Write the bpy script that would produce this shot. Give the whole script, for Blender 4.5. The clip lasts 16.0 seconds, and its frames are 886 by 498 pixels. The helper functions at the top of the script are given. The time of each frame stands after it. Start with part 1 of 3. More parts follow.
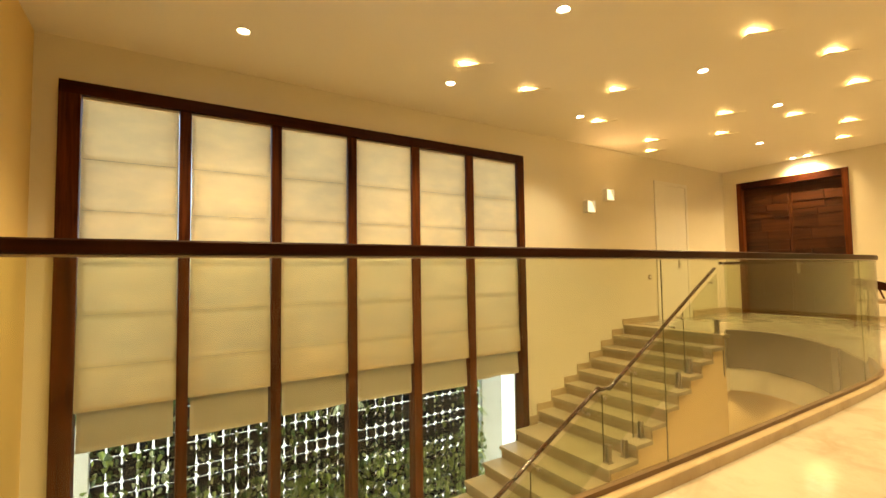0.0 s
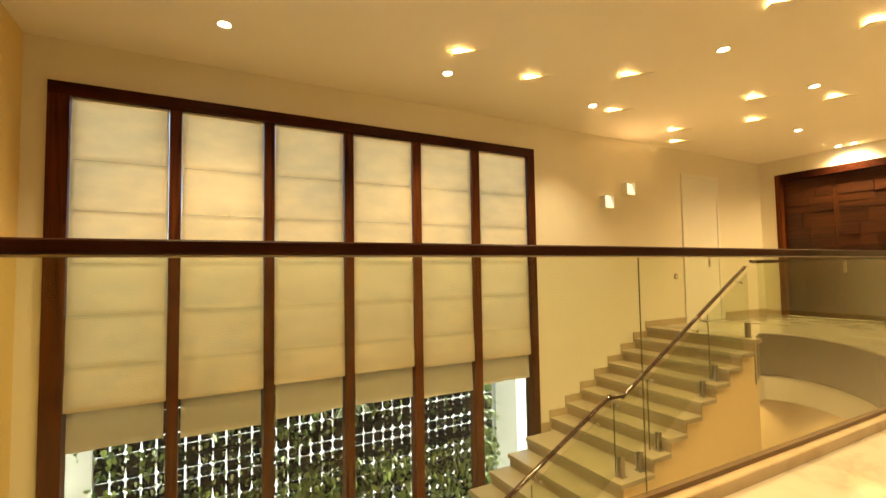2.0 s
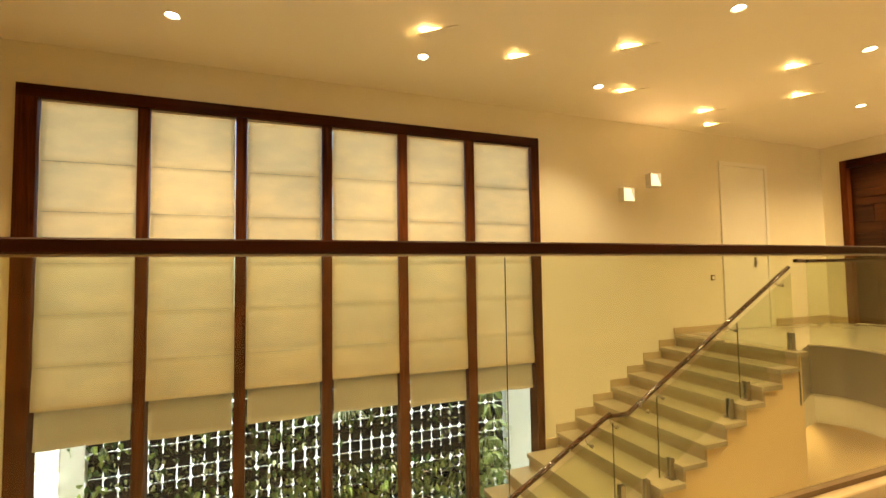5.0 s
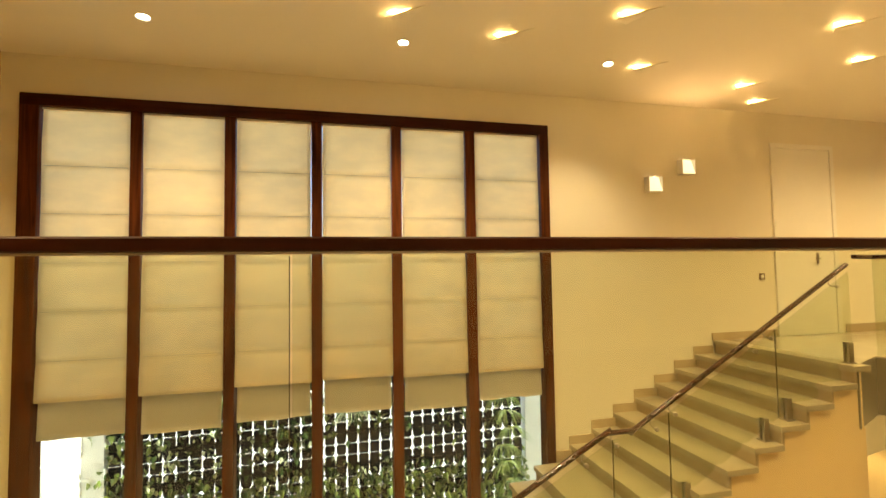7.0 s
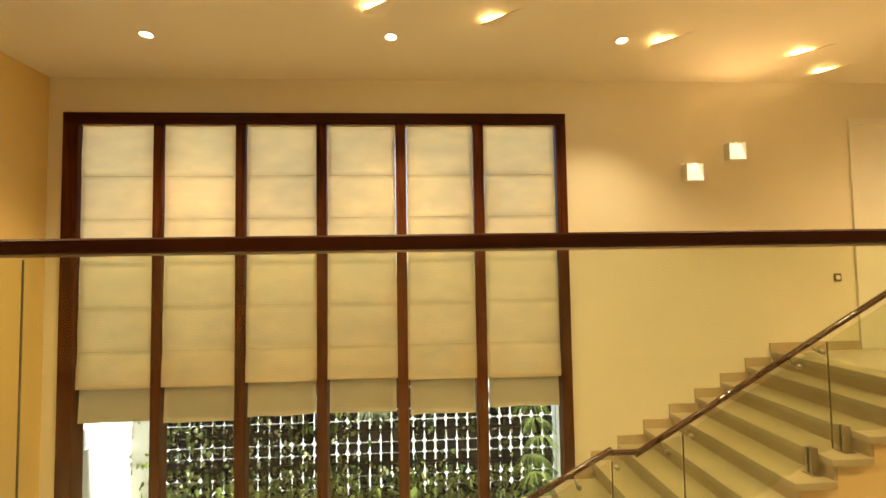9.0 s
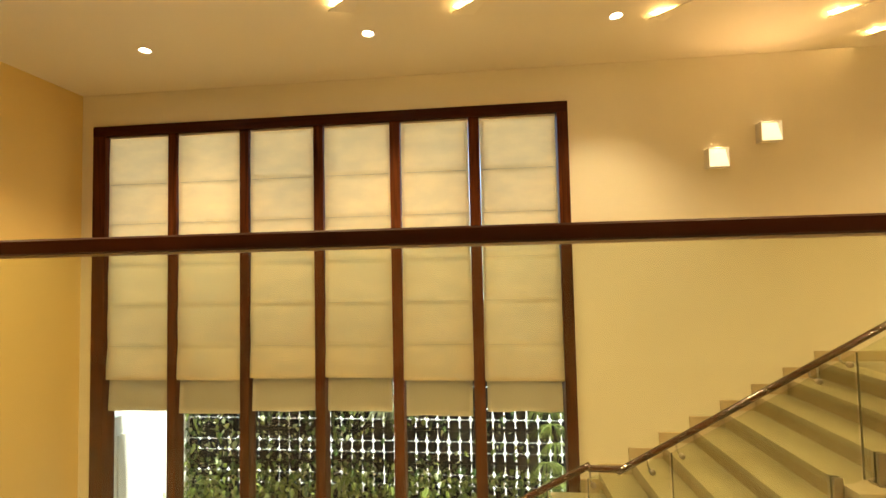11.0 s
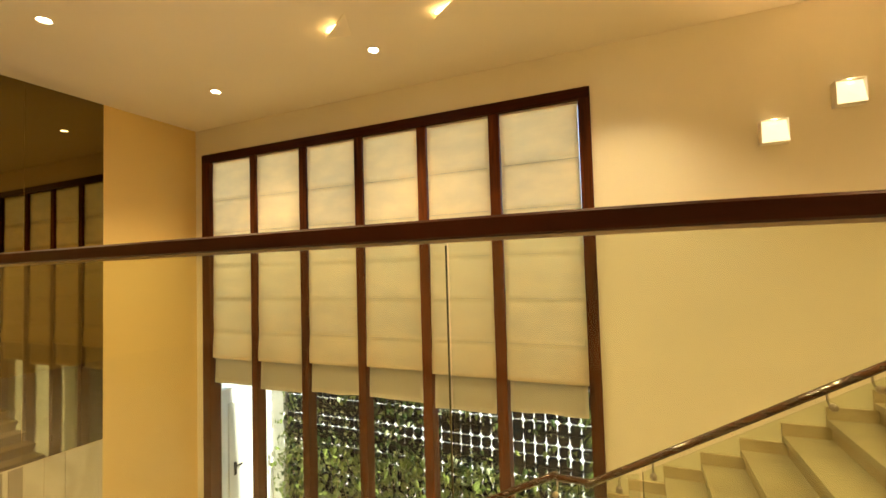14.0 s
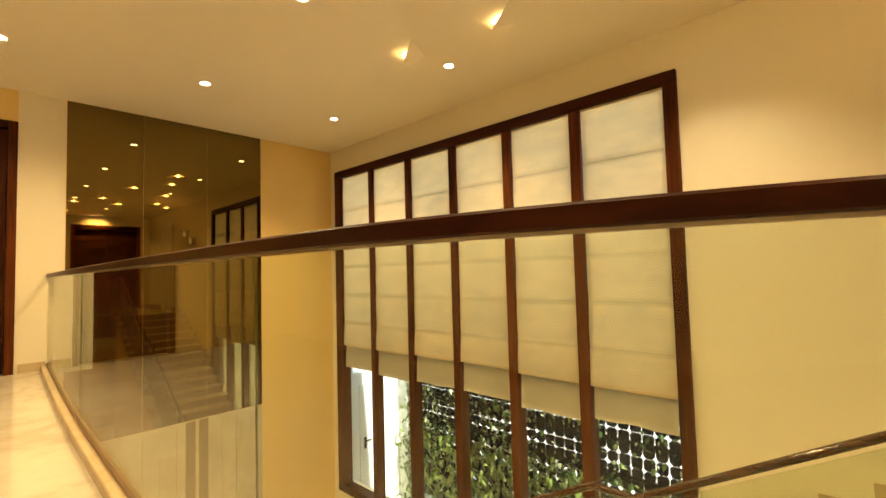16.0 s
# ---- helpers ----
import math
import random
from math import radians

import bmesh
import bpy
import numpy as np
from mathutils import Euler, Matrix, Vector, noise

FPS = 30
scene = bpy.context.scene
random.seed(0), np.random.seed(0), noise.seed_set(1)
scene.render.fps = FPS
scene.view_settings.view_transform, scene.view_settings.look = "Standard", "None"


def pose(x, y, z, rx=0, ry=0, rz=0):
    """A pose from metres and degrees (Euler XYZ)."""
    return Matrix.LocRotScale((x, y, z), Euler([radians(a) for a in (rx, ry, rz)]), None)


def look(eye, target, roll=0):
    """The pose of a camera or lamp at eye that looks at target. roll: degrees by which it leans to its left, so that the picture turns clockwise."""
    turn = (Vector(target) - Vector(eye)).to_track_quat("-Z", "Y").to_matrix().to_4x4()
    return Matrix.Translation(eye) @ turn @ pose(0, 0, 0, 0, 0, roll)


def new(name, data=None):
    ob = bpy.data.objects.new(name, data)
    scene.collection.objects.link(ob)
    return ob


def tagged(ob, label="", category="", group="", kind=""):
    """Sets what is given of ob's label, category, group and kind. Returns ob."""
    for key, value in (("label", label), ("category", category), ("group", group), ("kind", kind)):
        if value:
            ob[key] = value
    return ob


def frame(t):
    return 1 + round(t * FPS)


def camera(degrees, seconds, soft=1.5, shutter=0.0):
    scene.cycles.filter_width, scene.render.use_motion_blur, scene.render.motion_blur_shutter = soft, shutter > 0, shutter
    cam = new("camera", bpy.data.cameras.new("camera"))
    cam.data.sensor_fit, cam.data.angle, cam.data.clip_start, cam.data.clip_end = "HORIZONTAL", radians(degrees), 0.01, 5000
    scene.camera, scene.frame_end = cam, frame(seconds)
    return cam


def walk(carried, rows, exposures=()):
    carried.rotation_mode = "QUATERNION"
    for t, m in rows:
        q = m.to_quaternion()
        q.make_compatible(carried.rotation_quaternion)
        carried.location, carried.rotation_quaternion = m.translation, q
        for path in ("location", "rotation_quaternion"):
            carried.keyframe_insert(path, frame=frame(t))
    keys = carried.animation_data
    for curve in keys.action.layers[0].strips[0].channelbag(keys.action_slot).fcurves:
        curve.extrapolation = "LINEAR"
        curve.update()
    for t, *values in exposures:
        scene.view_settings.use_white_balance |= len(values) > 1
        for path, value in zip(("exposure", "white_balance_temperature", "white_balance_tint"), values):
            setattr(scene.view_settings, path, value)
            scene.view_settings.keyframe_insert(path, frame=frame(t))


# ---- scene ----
cam = camera(89.6, 16.0)
PATH = [
    (0, (0.007, -0.170, 1.000), (1.073, 1.519, 1.101), -0.8),
    (0.5, (0.099, -0.162, 1.000), (1.104, 1.564, 1.101), -0.7),
    (1, (0.205, -0.146, 1.000), (1.132, 1.623, 1.101), -0.8),
    (1.5, (0.325, -0.150, 1.000), (1.260, 1.615, 1.101), -0.8),
    (2, (0.467, -0.158, 1.000), (1.406, 1.605, 1.099), -0.9),
    (2.5, (0.618, -0.168, 1.000), (1.546, 1.601, 1.098), -0.8),
    (3, (0.727, -0.159, 1.000), (1.603, 1.636, 1.097), -0.8),
    (3.5, (0.849, -0.133, 1.000), (1.666, 1.689, 1.097), -0.9),
    (4, (1.019, -0.136, 1.000), (1.798, 1.703, 1.098), -0.9),
    (4.5, (1.197, -0.141, 1.000), (1.939, 1.713, 1.099), -0.9),
    (5, (1.372, -0.138, 1.000), (2.088, 1.726, 1.100), -0.8),
    (7.5, (2.378, -0.078, 1.000), (2.734, 1.888, 1.093), -1.0),
    (8, (2.577, -0.066, 1.000), (2.831, 1.915, 1.095), -1.1),
    (8.5, (2.794, -0.051, 1.000), (2.968, 1.939, 1.095), -1.0),
    (11, (3.801, 0.118, 0.998), (3.608, 2.107, 1.087), -1.24),
    (11.5, (4.006, 0.166, 1.001), (3.690, 2.139, 1.089), -1.39),
    (12, (4.242, 0.191, 0.995), (3.822, 2.144, 1.085), -1.37),
    (12.5, (4.461, 0.219, 0.993), (3.985, 2.160, 1.084), -1.39),
    (13, (4.666, 0.246, 0.996), (4.120, 2.168, 1.083), -1.53),
    (13.5, (4.870, 0.276, 0.997), (4.220, 2.166, 1.081), -1.56),
    (14, (5.072, 0.321, 0.999), (4.273, 2.152, 1.083), -1.68),
    (14.5, (5.272, 0.396, 0.998), (4.347, 2.167, 1.086), -1.69),
    (15, (5.469, 0.446, 0.997), (4.421, 2.147, 1.084), -1.68),
    (15.5, (5.657, 0.523, 0.999), (4.486, 2.142, 1.087), -1.98),
    (16, (5.858, 0.596, 0.997), (4.484, 2.046, 1.097), -1.55),
]
walk(cam, [(t, look(eye, target, roll)) for t, eye, target, roll in PATH])
scene.view_settings.exposure = 1.70

from mathutils.geometry import tessellate_polygon

# ---- light ----
world = bpy.data.worlds.new("sky")
scene.world = world
world.use_nodes = True
wn = world.node_tree.nodes
wl = world.node_tree.links
sky = wn.new("ShaderNodeTexSky")
sky.sky_type = "NISHITA"
sky.sun_disc = False
sky.sun_elevation = radians(52)
sky.sun_rotation = radians(95)
wn["Background"].inputs["Strength"].default_value = 0.125
haze = wn.new("ShaderNodeHueSaturation")
haze.inputs["Saturation"].default_value = 0.8
wl.new(sky.outputs["Color"], haze.inputs["Color"])
wl.new(haze.outputs["Color"], wn["Background"].inputs["Color"])

WARM = (1.0, 0.685, 0.30)
sun = new("sun", bpy.data.lights.new("sun", "SUN"))
sun.data.energy = 5.0
sun.data.angle = radians(1.0)
sun.data.color = (1.0, 0.98, 0.94)
sun.matrix_world = look((5.9, -0.55, 7.8), (0.0, 0.0, 0.0))

# ---- materials ----


def material(name, color, rough=0.5, metal=0.0, spec=0.5, scale=6.0, vary=0.08, fine=60.0, bump=0.0, coat=0.0):
    m = bpy.data.materials.new(name)
    m.use_nodes = True
    n, l = m.node_tree.nodes, m.node_tree.links
    b = n["Principled BSDF"]
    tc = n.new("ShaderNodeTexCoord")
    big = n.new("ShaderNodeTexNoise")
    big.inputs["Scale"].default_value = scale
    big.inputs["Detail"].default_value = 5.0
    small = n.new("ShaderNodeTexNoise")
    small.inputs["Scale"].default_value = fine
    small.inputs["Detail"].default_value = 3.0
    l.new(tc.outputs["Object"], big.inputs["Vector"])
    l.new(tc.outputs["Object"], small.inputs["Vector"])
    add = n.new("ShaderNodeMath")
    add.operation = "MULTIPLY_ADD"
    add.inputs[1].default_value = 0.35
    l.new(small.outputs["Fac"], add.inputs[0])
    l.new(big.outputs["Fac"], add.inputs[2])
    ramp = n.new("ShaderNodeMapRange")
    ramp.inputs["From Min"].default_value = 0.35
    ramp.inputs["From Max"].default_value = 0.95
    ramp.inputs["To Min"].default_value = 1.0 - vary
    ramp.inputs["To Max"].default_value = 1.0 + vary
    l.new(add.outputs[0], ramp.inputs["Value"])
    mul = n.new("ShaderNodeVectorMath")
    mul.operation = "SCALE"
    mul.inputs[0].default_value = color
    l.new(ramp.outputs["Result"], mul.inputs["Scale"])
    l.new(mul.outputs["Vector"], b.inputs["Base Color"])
    b.inputs["Roughness"].default_value = rough
    b.inputs["Metallic"].default_value = metal
    b.inputs["Specular IOR Level"].default_value = spec
    b.inputs["Coat Weight"].default_value = coat
    b.inputs["Coat Roughness"].default_value = 0.08
    if bump:
        bp = n.new("ShaderNodeBump")
        bp.inputs["Strength"].default_value = bump
        bp.inputs["Distance"].default_value = 0.01
        l.new(small.outputs["Fac"], bp.inputs["Height"])
        l.new(bp.outputs["Normal"], b.inputs["Normal"])
    return m


def wood_material(name, dark, light, rough, axis, scale=1.0, coat=0.3, spec=0.3):
    m = bpy.data.materials.new(name)
    m.use_nodes = True
    n, l = m.node_tree.nodes, m.node_tree.links
    b = n["Principled BSDF"]
    tc = n.new("ShaderNodeTexCoord")
    mp = n.new("ShaderNodeMapping")
    stretch = [14.0 * scale] * 3
    stretch[axis] = 0.8 * scale
    mp.inputs["Scale"].default_value = stretch
    l.new(tc.outputs["Object"], mp.inputs["Vector"])
    nz = n.new("ShaderNodeTexNoise")
    nz.inputs["Scale"].default_value = 2.0
    nz.inputs["Detail"].default_value = 8.0
    nz.inputs["Distortion"].default_value = 0.6
    l.new(mp.outputs["Vector"], nz.inputs["Vector"])
    info = n.new("ShaderNodeObjectInfo")
    add = n.new("ShaderNodeMath")
    add.operation = "MULTIPLY_ADD"
    add.inputs[1].default_value = 0.25
    l.new(info.outputs["Random"], add.inputs[0])
    l.new(nz.outputs["Fac"], add.inputs[2])
    rp = n.new("ShaderNodeValToRGB")
    rp.color_ramp.elements[0].position = 0.35
    rp.color_ramp.elements[0].color = (*dark, 1)
    rp.color_ramp.elements[1].position = 0.85
    rp.color_ramp.elements[1].color = (*light, 1)
    l.new(add.outputs[0], rp.inputs["Fac"])
    l.new(rp.outputs["Color"], b.inputs["Base Color"])
    b.inputs["Roughness"].default_value = rough
    b.inputs["Coat Weight"].default_value = coat
    b.inputs["Coat Roughness"].default_value = 0.12
    b.inputs["Specular IOR Level"].default_value = spec
    bp = n.new("ShaderNodeBump")
    bp.inputs["Strength"].default_value = 0.08
    bp.inputs["Distance"].default_value = 0.003
    l.new(nz.outputs["Fac"], bp.inputs["Height"])
    l.new(bp.outputs["Normal"], b.inputs["Normal"])
    return m


def marble_material(name, base, vein, rough):
    m = bpy.data.materials.new(name)
    m.use_nodes = True
    n, l = m.node_tree.nodes, m.node_tree.links
    b = n["Principled BSDF"]
    tc = n.new("ShaderNodeTexCoord")
    warp = n.new("ShaderNodeTexNoise")
    warp.inputs["Scale"].default_value = 1.3
    warp.inputs["Detail"].default_value = 6.0
    l.new(tc.outputs["Object"], warp.inputs["Vector"])
    mix = n.new("ShaderNodeVectorMath")
    mix.operation = "MULTIPLY_ADD"
    mix.inputs[1].default_value = (1.6, 1.6, 1.6)
    l.new(warp.outputs["Color"], mix.inputs[0])
    l.new(tc.outputs["Object"], mix.inputs[2])
    vn = n.new("ShaderNodeTexNoise")
    vn.inputs["Scale"].default_value = 2.2
    vn.inputs["Detail"].default_value = 9.0
    vn.inputs["Roughness"].default_value = 0.62
    l.new(mix.outputs["Vector"], vn.inputs["Vector"])
    rp = n.new("ShaderNodeValToRGB")
    rp.color_ramp.elements[0].position = 0.30
    rp.color_ramp.elements[0].color = (*vein, 1)
    rp.color_ramp.elements[1].position = 0.55
    rp.color_ramp.elements[1].color = (*base, 1)
    e = rp.color_ramp.elements.new(0.8)
    e.color = (min(1, base[0] * 1.08), min(1, base[1] * 1.08), min(1, base[2] * 1.08), 1)
    l.new(vn.outputs["Fac"], rp.inputs["Fac"])
    l.new(rp.outputs["Color"], b.inputs["Base Color"])
    b.inputs["Roughness"].default_value = rough
    return m


def glass_material(name, tint, rough=0.0, facing=0.03):
    m = bpy.data.materials.new(name)
    m.use_nodes = True
    n, l = m.node_tree.nodes, m.node_tree.links
    out = n["Material Output"]
    tr = n.new("ShaderNodeBsdfTransparent")
    tr.inputs["Color"].default_value = (*tint, 1)
    gl = n.new("ShaderNodeBsdfGlossy")
    gl.inputs["Roughness"].default_value = rough
    lw = n.new("ShaderNodeLayerWeight")
    pw = n.new("ShaderNodeMath")
    pw.operation = "POWER"
    pw.inputs[1].default_value = 4.0
    l.new(lw.outputs["Facing"], pw.inputs[0])
    fr = n.new("ShaderNodeMath")
    fr.operation = "MULTIPLY_ADD"
    fr.inputs[1].default_value = 0.6
    fr.inputs[2].default_value = facing
    l.new(pw.outputs[0], fr.inputs[0])
    mx = n.new("ShaderNodeMixShader")
    l.new(fr.outputs[0], mx.inputs["Fac"])
    l.new(tr.outputs["BSDF"], mx.inputs[1])
    l.new(gl.outputs["BSDF"], mx.inputs[2])
    l.new(mx.outputs["Shader"], out.inputs["Surface"])
    return m


def glow_material(name, color, strength):
    m = bpy.data.materials.new(name)
    m.use_nodes = True
    b = m.node_tree.nodes["Principled BSDF"]
    b.inputs["Base Color"].default_value = (0.8, 0.8, 0.8, 1)
    b.inputs["Emission Color"].default_value = (*color, 1)
    b.inputs["Emission Strength"].default_value = strength
    return m


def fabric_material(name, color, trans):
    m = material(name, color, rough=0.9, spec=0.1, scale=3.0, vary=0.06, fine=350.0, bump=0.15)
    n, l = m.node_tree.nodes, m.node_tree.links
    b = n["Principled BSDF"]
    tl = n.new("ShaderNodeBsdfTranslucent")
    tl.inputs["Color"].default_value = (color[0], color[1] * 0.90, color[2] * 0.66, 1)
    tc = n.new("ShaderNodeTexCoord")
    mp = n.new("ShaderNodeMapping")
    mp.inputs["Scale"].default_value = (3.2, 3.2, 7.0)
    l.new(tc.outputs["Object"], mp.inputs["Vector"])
    # leaf-dappled daylight on the blinds, put into the translucent colour as noise
    dapple = n.new("ShaderNodeTexNoise")
    dapple.inputs["Scale"].default_value = 1.0
    dapple.inputs["Detail"].default_value = 3.0
    l.new(mp.outputs["Vector"], dapple.inputs["Vector"])
    dapple_level = n.new("ShaderNodeMapRange")
    dapple_level.inputs["From Min"].default_value = 0.36
    dapple_level.inputs["From Max"].default_value = 0.66
    dapple_level.inputs["To Min"].default_value = 0.90
    dapple_level.inputs["To Max"].default_value = 1.08
    l.new(dapple.outputs["Fac"], dapple_level.inputs["Value"])
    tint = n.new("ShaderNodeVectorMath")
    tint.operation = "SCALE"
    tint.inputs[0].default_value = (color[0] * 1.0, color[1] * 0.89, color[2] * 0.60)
    l.new(dapple_level.outputs["Result"], tint.inputs["Scale"])
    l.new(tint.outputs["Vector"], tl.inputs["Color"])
    mx = n.new("ShaderNodeMixShader")
    mx.inputs["Fac"].default_value = trans
    l.new(b.outputs["BSDF"], mx.inputs[1])
    l.new(tl.outputs["BSDF"], mx.inputs[2])
    l.new(mx.outputs["Shader"], n["Material Output"].inputs["Surface"])
    return m


M_WALL = material("cream_paint", (0.78, 0.72, 0.57), 0.55, scale=1.2, vary=0.03, fine=120, bump=0.03)
M_PEACH = material("peach_wall", (0.76, 0.56, 0.22), 0.55, scale=1.2, vary=0.03, fine=120, bump=0.03)
M_APRICOT = material("apricot_paint", (0.78, 0.58, 0.30), 0.55, scale=1.2, vary=0.03, fine=120, bump=0.03)
M_CEIL = material("ceiling_paint", (0.86, 0.79, 0.64), 0.6, scale=1.0, vary=0.02, fine=120, bump=0.02)
M_WHITE = material("white_paint", (0.80, 0.77, 0.68), 0.4, scale=2, vary=0.03)
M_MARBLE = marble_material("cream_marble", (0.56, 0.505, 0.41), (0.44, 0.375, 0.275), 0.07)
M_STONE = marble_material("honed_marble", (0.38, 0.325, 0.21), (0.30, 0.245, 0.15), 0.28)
# tread stone again, browner and darker: the risers' shade is in the colour
M_RISER_SHADE = marble_material("riser_shade_marble", (0.36, 0.275, 0.155), (0.29, 0.21, 0.11), 0.3)
M_SKIRT = marble_material("skirting_marble", (0.50, 0.40, 0.25), (0.40, 0.30, 0.17), 0.25)
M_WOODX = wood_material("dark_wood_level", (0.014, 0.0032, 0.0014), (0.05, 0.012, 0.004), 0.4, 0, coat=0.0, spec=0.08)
# lighter than the level wood: daylight on the mullions put into colour
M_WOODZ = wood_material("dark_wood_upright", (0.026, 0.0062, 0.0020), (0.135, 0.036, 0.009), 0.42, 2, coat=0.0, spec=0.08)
M_DOOR = wood_material("door_veneer", (0.017, 0.0045, 0.0015), (0.07, 0.021, 0.006), 0.4, 1, 0.6, 0.05, 0.25)
M_RAIL = wood_material("handrail_wood", (0.014, 0.0028, 0.0010), (0.042, 0.0095, 0.003), 0.30, 0, coat=0.0, spec=0.16)
M_HANDRAIL = wood_material("handrail_gloss", (0.025, 0.007, 0.003), (0.08, 0.026, 0.010), 0.16, 0, coat=0.8)
M_STEEL = material("brushed_steel", (0.42, 0.38, 0.32), 0.28, 1.0, vary=0.1, fine=200)
M_BRONZE = material("bronze_channel", (0.16, 0.10, 0.05), 0.4, 0.3, vary=0.15)
M_FASCIA = material("grey_brown_lacquer", (0.17, 0.14, 0.085), 0.3, vary=0.05)
M_GLASS = glass_material("clear_glass", (0.915, 0.94, 0.86))
M_PANE = glass_material("window_glass", (0.93, 0.955, 0.965), facing=0.012)
M_EDGE = material("green_glass_edge", (0.08, 0.075, 0.035), 0.15, vary=0.1)
M_MIRROR = material("bronze_mirror", (0.20, 0.145, 0.05), 0.02, 1.0, vary=0.0)
M_PANEL = marble_material("panel_marble", (0.55, 0.52, 0.42), (0.42, 0.40, 0.31), 0.12)
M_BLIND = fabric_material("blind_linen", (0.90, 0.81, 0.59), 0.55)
# darker linen for ribs and hems; carries the rear folds' shade in its colour
M_HEM_SHADE = fabric_material("blind_hem_shade", (0.62, 0.54, 0.38), 0.06)
M_LAMP = glow_material("lamp_glow", (1.0, 0.86, 0.62), 14.0)
M_NICHE = glow_material("niche_glow", (1.0, 0.66, 0.24), 2.6)
M_SCONCE = glow_material("sconce_glow", (1.0, 0.80, 0.45), 0.42)
M_BLACK = material("black_plastic", (0.010, 0.011, 0.016), 0.7, spec=0.12, vary=0.2)
M_LEAF = material("leaf_green", (0.05, 0.095, 0.022), 0.4, scale=9, vary=0.5, fine=40)
M_LEAF2 = material("leaf_light", (0.17, 0.22, 0.045), 0.4, scale=9, vary=0.4, fine=40)
M_LEAF3 = material("leaf_pale", (0.42, 0.46, 0.27), 0.4, scale=9, vary=0.3, fine=40)
M_OUTWALL = material("white_render", (0.82, 0.80, 0.74), 0.8, vary=0.05, bump=0.1)
M_GROUND = material("garden_paving", (0.50, 0.48, 0.44), 0.8, vary=0.2)
M_SEAT = material("seat_leather", (0.30, 0.22, 0.13), 0.5, vary=0.1)

# ---- mesh helpers ----


def link(name, bm, mat, parent=None, label="", smooth=False):
    me = bpy.data.meshes.new(name)
    if smooth:
        for f in bm.faces:
            f.smooth = True
    bm.normal_update()
    bm.to_mesh(me)
    bm.free()
    me.materials.append(mat)
    ob = new(name, me)
    if parent is not None:
        ob.parent = parent
    if label:
        ob["label"] = label
    return ob


def part(name, bm, mat, parent, label="", smooth=False):
    return link(name, bm, mat, parent, label, smooth)


def thing(name, label, category, group="", kind=""):
    return tagged(new(name), label, category, group, kind)


def add_box(bm, x0, x1, y0, y1, z0, z1, bevel=0.0):
    geo = bmesh.ops.create_cube(bm, size=1.0)
    vs = geo["verts"]
    for v in vs:
        v.co = Vector((x0 + (v.co.x + 0.5) * (x1 - x0), y0 + (v.co.y + 0.5) * (y1 - y0), z0 + (v.co.z + 0.5) * (z1 - z0)))
    if bevel:
        es = list({e for v in vs for e in v.link_edges})
        bmesh.ops.bevel(bm, geom=es, offset=bevel, segments=2, profile=0.6, affect="EDGES")


def box(x0, x1, y0, y1, z0, z1, bevel=0.0):
    bm = bmesh.new()
    add_box(bm, x0, x1, y0, y1, z0, z1, bevel)
    return bm


def prism(poly, z0, z1, holes=()):
    """A slab over a plan outline, with holes through it."""
    loops = [list(poly)] + [list(h) for h in holes]
    flat = [p for lp in loops for p in lp]
    tris = tessellate_polygon([[Vector((p[0], p[1], 0)) for p in lp] for lp in loops])
    bm = bmesh.new()
    top = [bm.verts.new((p[0], p[1], z1)) for p in flat]
    bot = [bm.verts.new((p[0], p[1], z0)) for p in flat]
    for t in tris:
        bm.faces.new([top[i] for i in t])
        bm.faces.new([bot[i] for i in reversed(t)])
    k = 0
    for lp in loops:
        m = len(lp)
        for i in range(m):
            a, b = k + i, k + (i + 1) % m
            bm.faces.new((top[a], bot[a], bot[b], top[b]))
        k += m
    bmesh.ops.recalc_face_normals(bm, faces=bm.faces[:])
    return bm


def side_prism(poly, y0, y1):
    """A wall over an outline in x and z, from y0 to y1."""
    bm = prism(poly, y0, y1)
    for v in bm.verts:
        v.co = Vector((v.co.x, v.co.z, v.co.y))
    bmesh.ops.recalc_face_normals(bm, faces=bm.faces[:])
    return bm


def sweep(points, profile, closed_ends=True):
    """A profile of (across, up) carried along a path of points."""
    bm = bmesh.new()
    rings = []
    for i, p in enumerate(points):
        a = points[max(0, i - 1)]
        b = points[min(len(points) - 1, i + 1)]
        d = (Vector(b) - Vector(a)).normalized()
        side = d.cross(Vector((0, 0, 1))).normalized()
        up = side.cross(d).normalized()
        rings.append([bm.verts.new(Vector(p) + side * u + up * w) for u, w in profile])
    m = len(profile)
    for r0, r1 in zip(rings, rings[1:]):
        for j in range(m):
            bm.faces.new((r0[j], r0[(j + 1) % m], r1[(j + 1) % m], r1[j]))
    if closed_ends:
        bm.faces.new(list(reversed(rings[0])))
        bm.faces.new(rings[-1])
    bmesh.ops.recalc_face_normals(bm, faces=bm.faces[:])
    return bm


def round_profile(r, n=12):
    return [(r * math.cos(2 * math.pi * i / n), r * math.sin(2 * math.pi * i / n)) for i in range(n)]


def smooth_path(pts, per=8):
    out = []
    for i in range(len(pts) - 1):
        p0, p1, p2, p3 = (Vector(pts[max(0, i - 1)]), Vector(pts[i]), Vector(pts[i + 1]), Vector(pts[min(len(pts) - 1, i + 2)]))
        for k in range(per):
            t = k / per
            out.append(0.5 * ((2 * p1) + (p2 - p0) * t + (2 * p0 - 5 * p1 + 4 * p2 - p3) * t * t + (3 * p1 - p0 - 3 * p2 + p3) * t ** 3))
    out.append(Vector(pts[-1]))
    return out


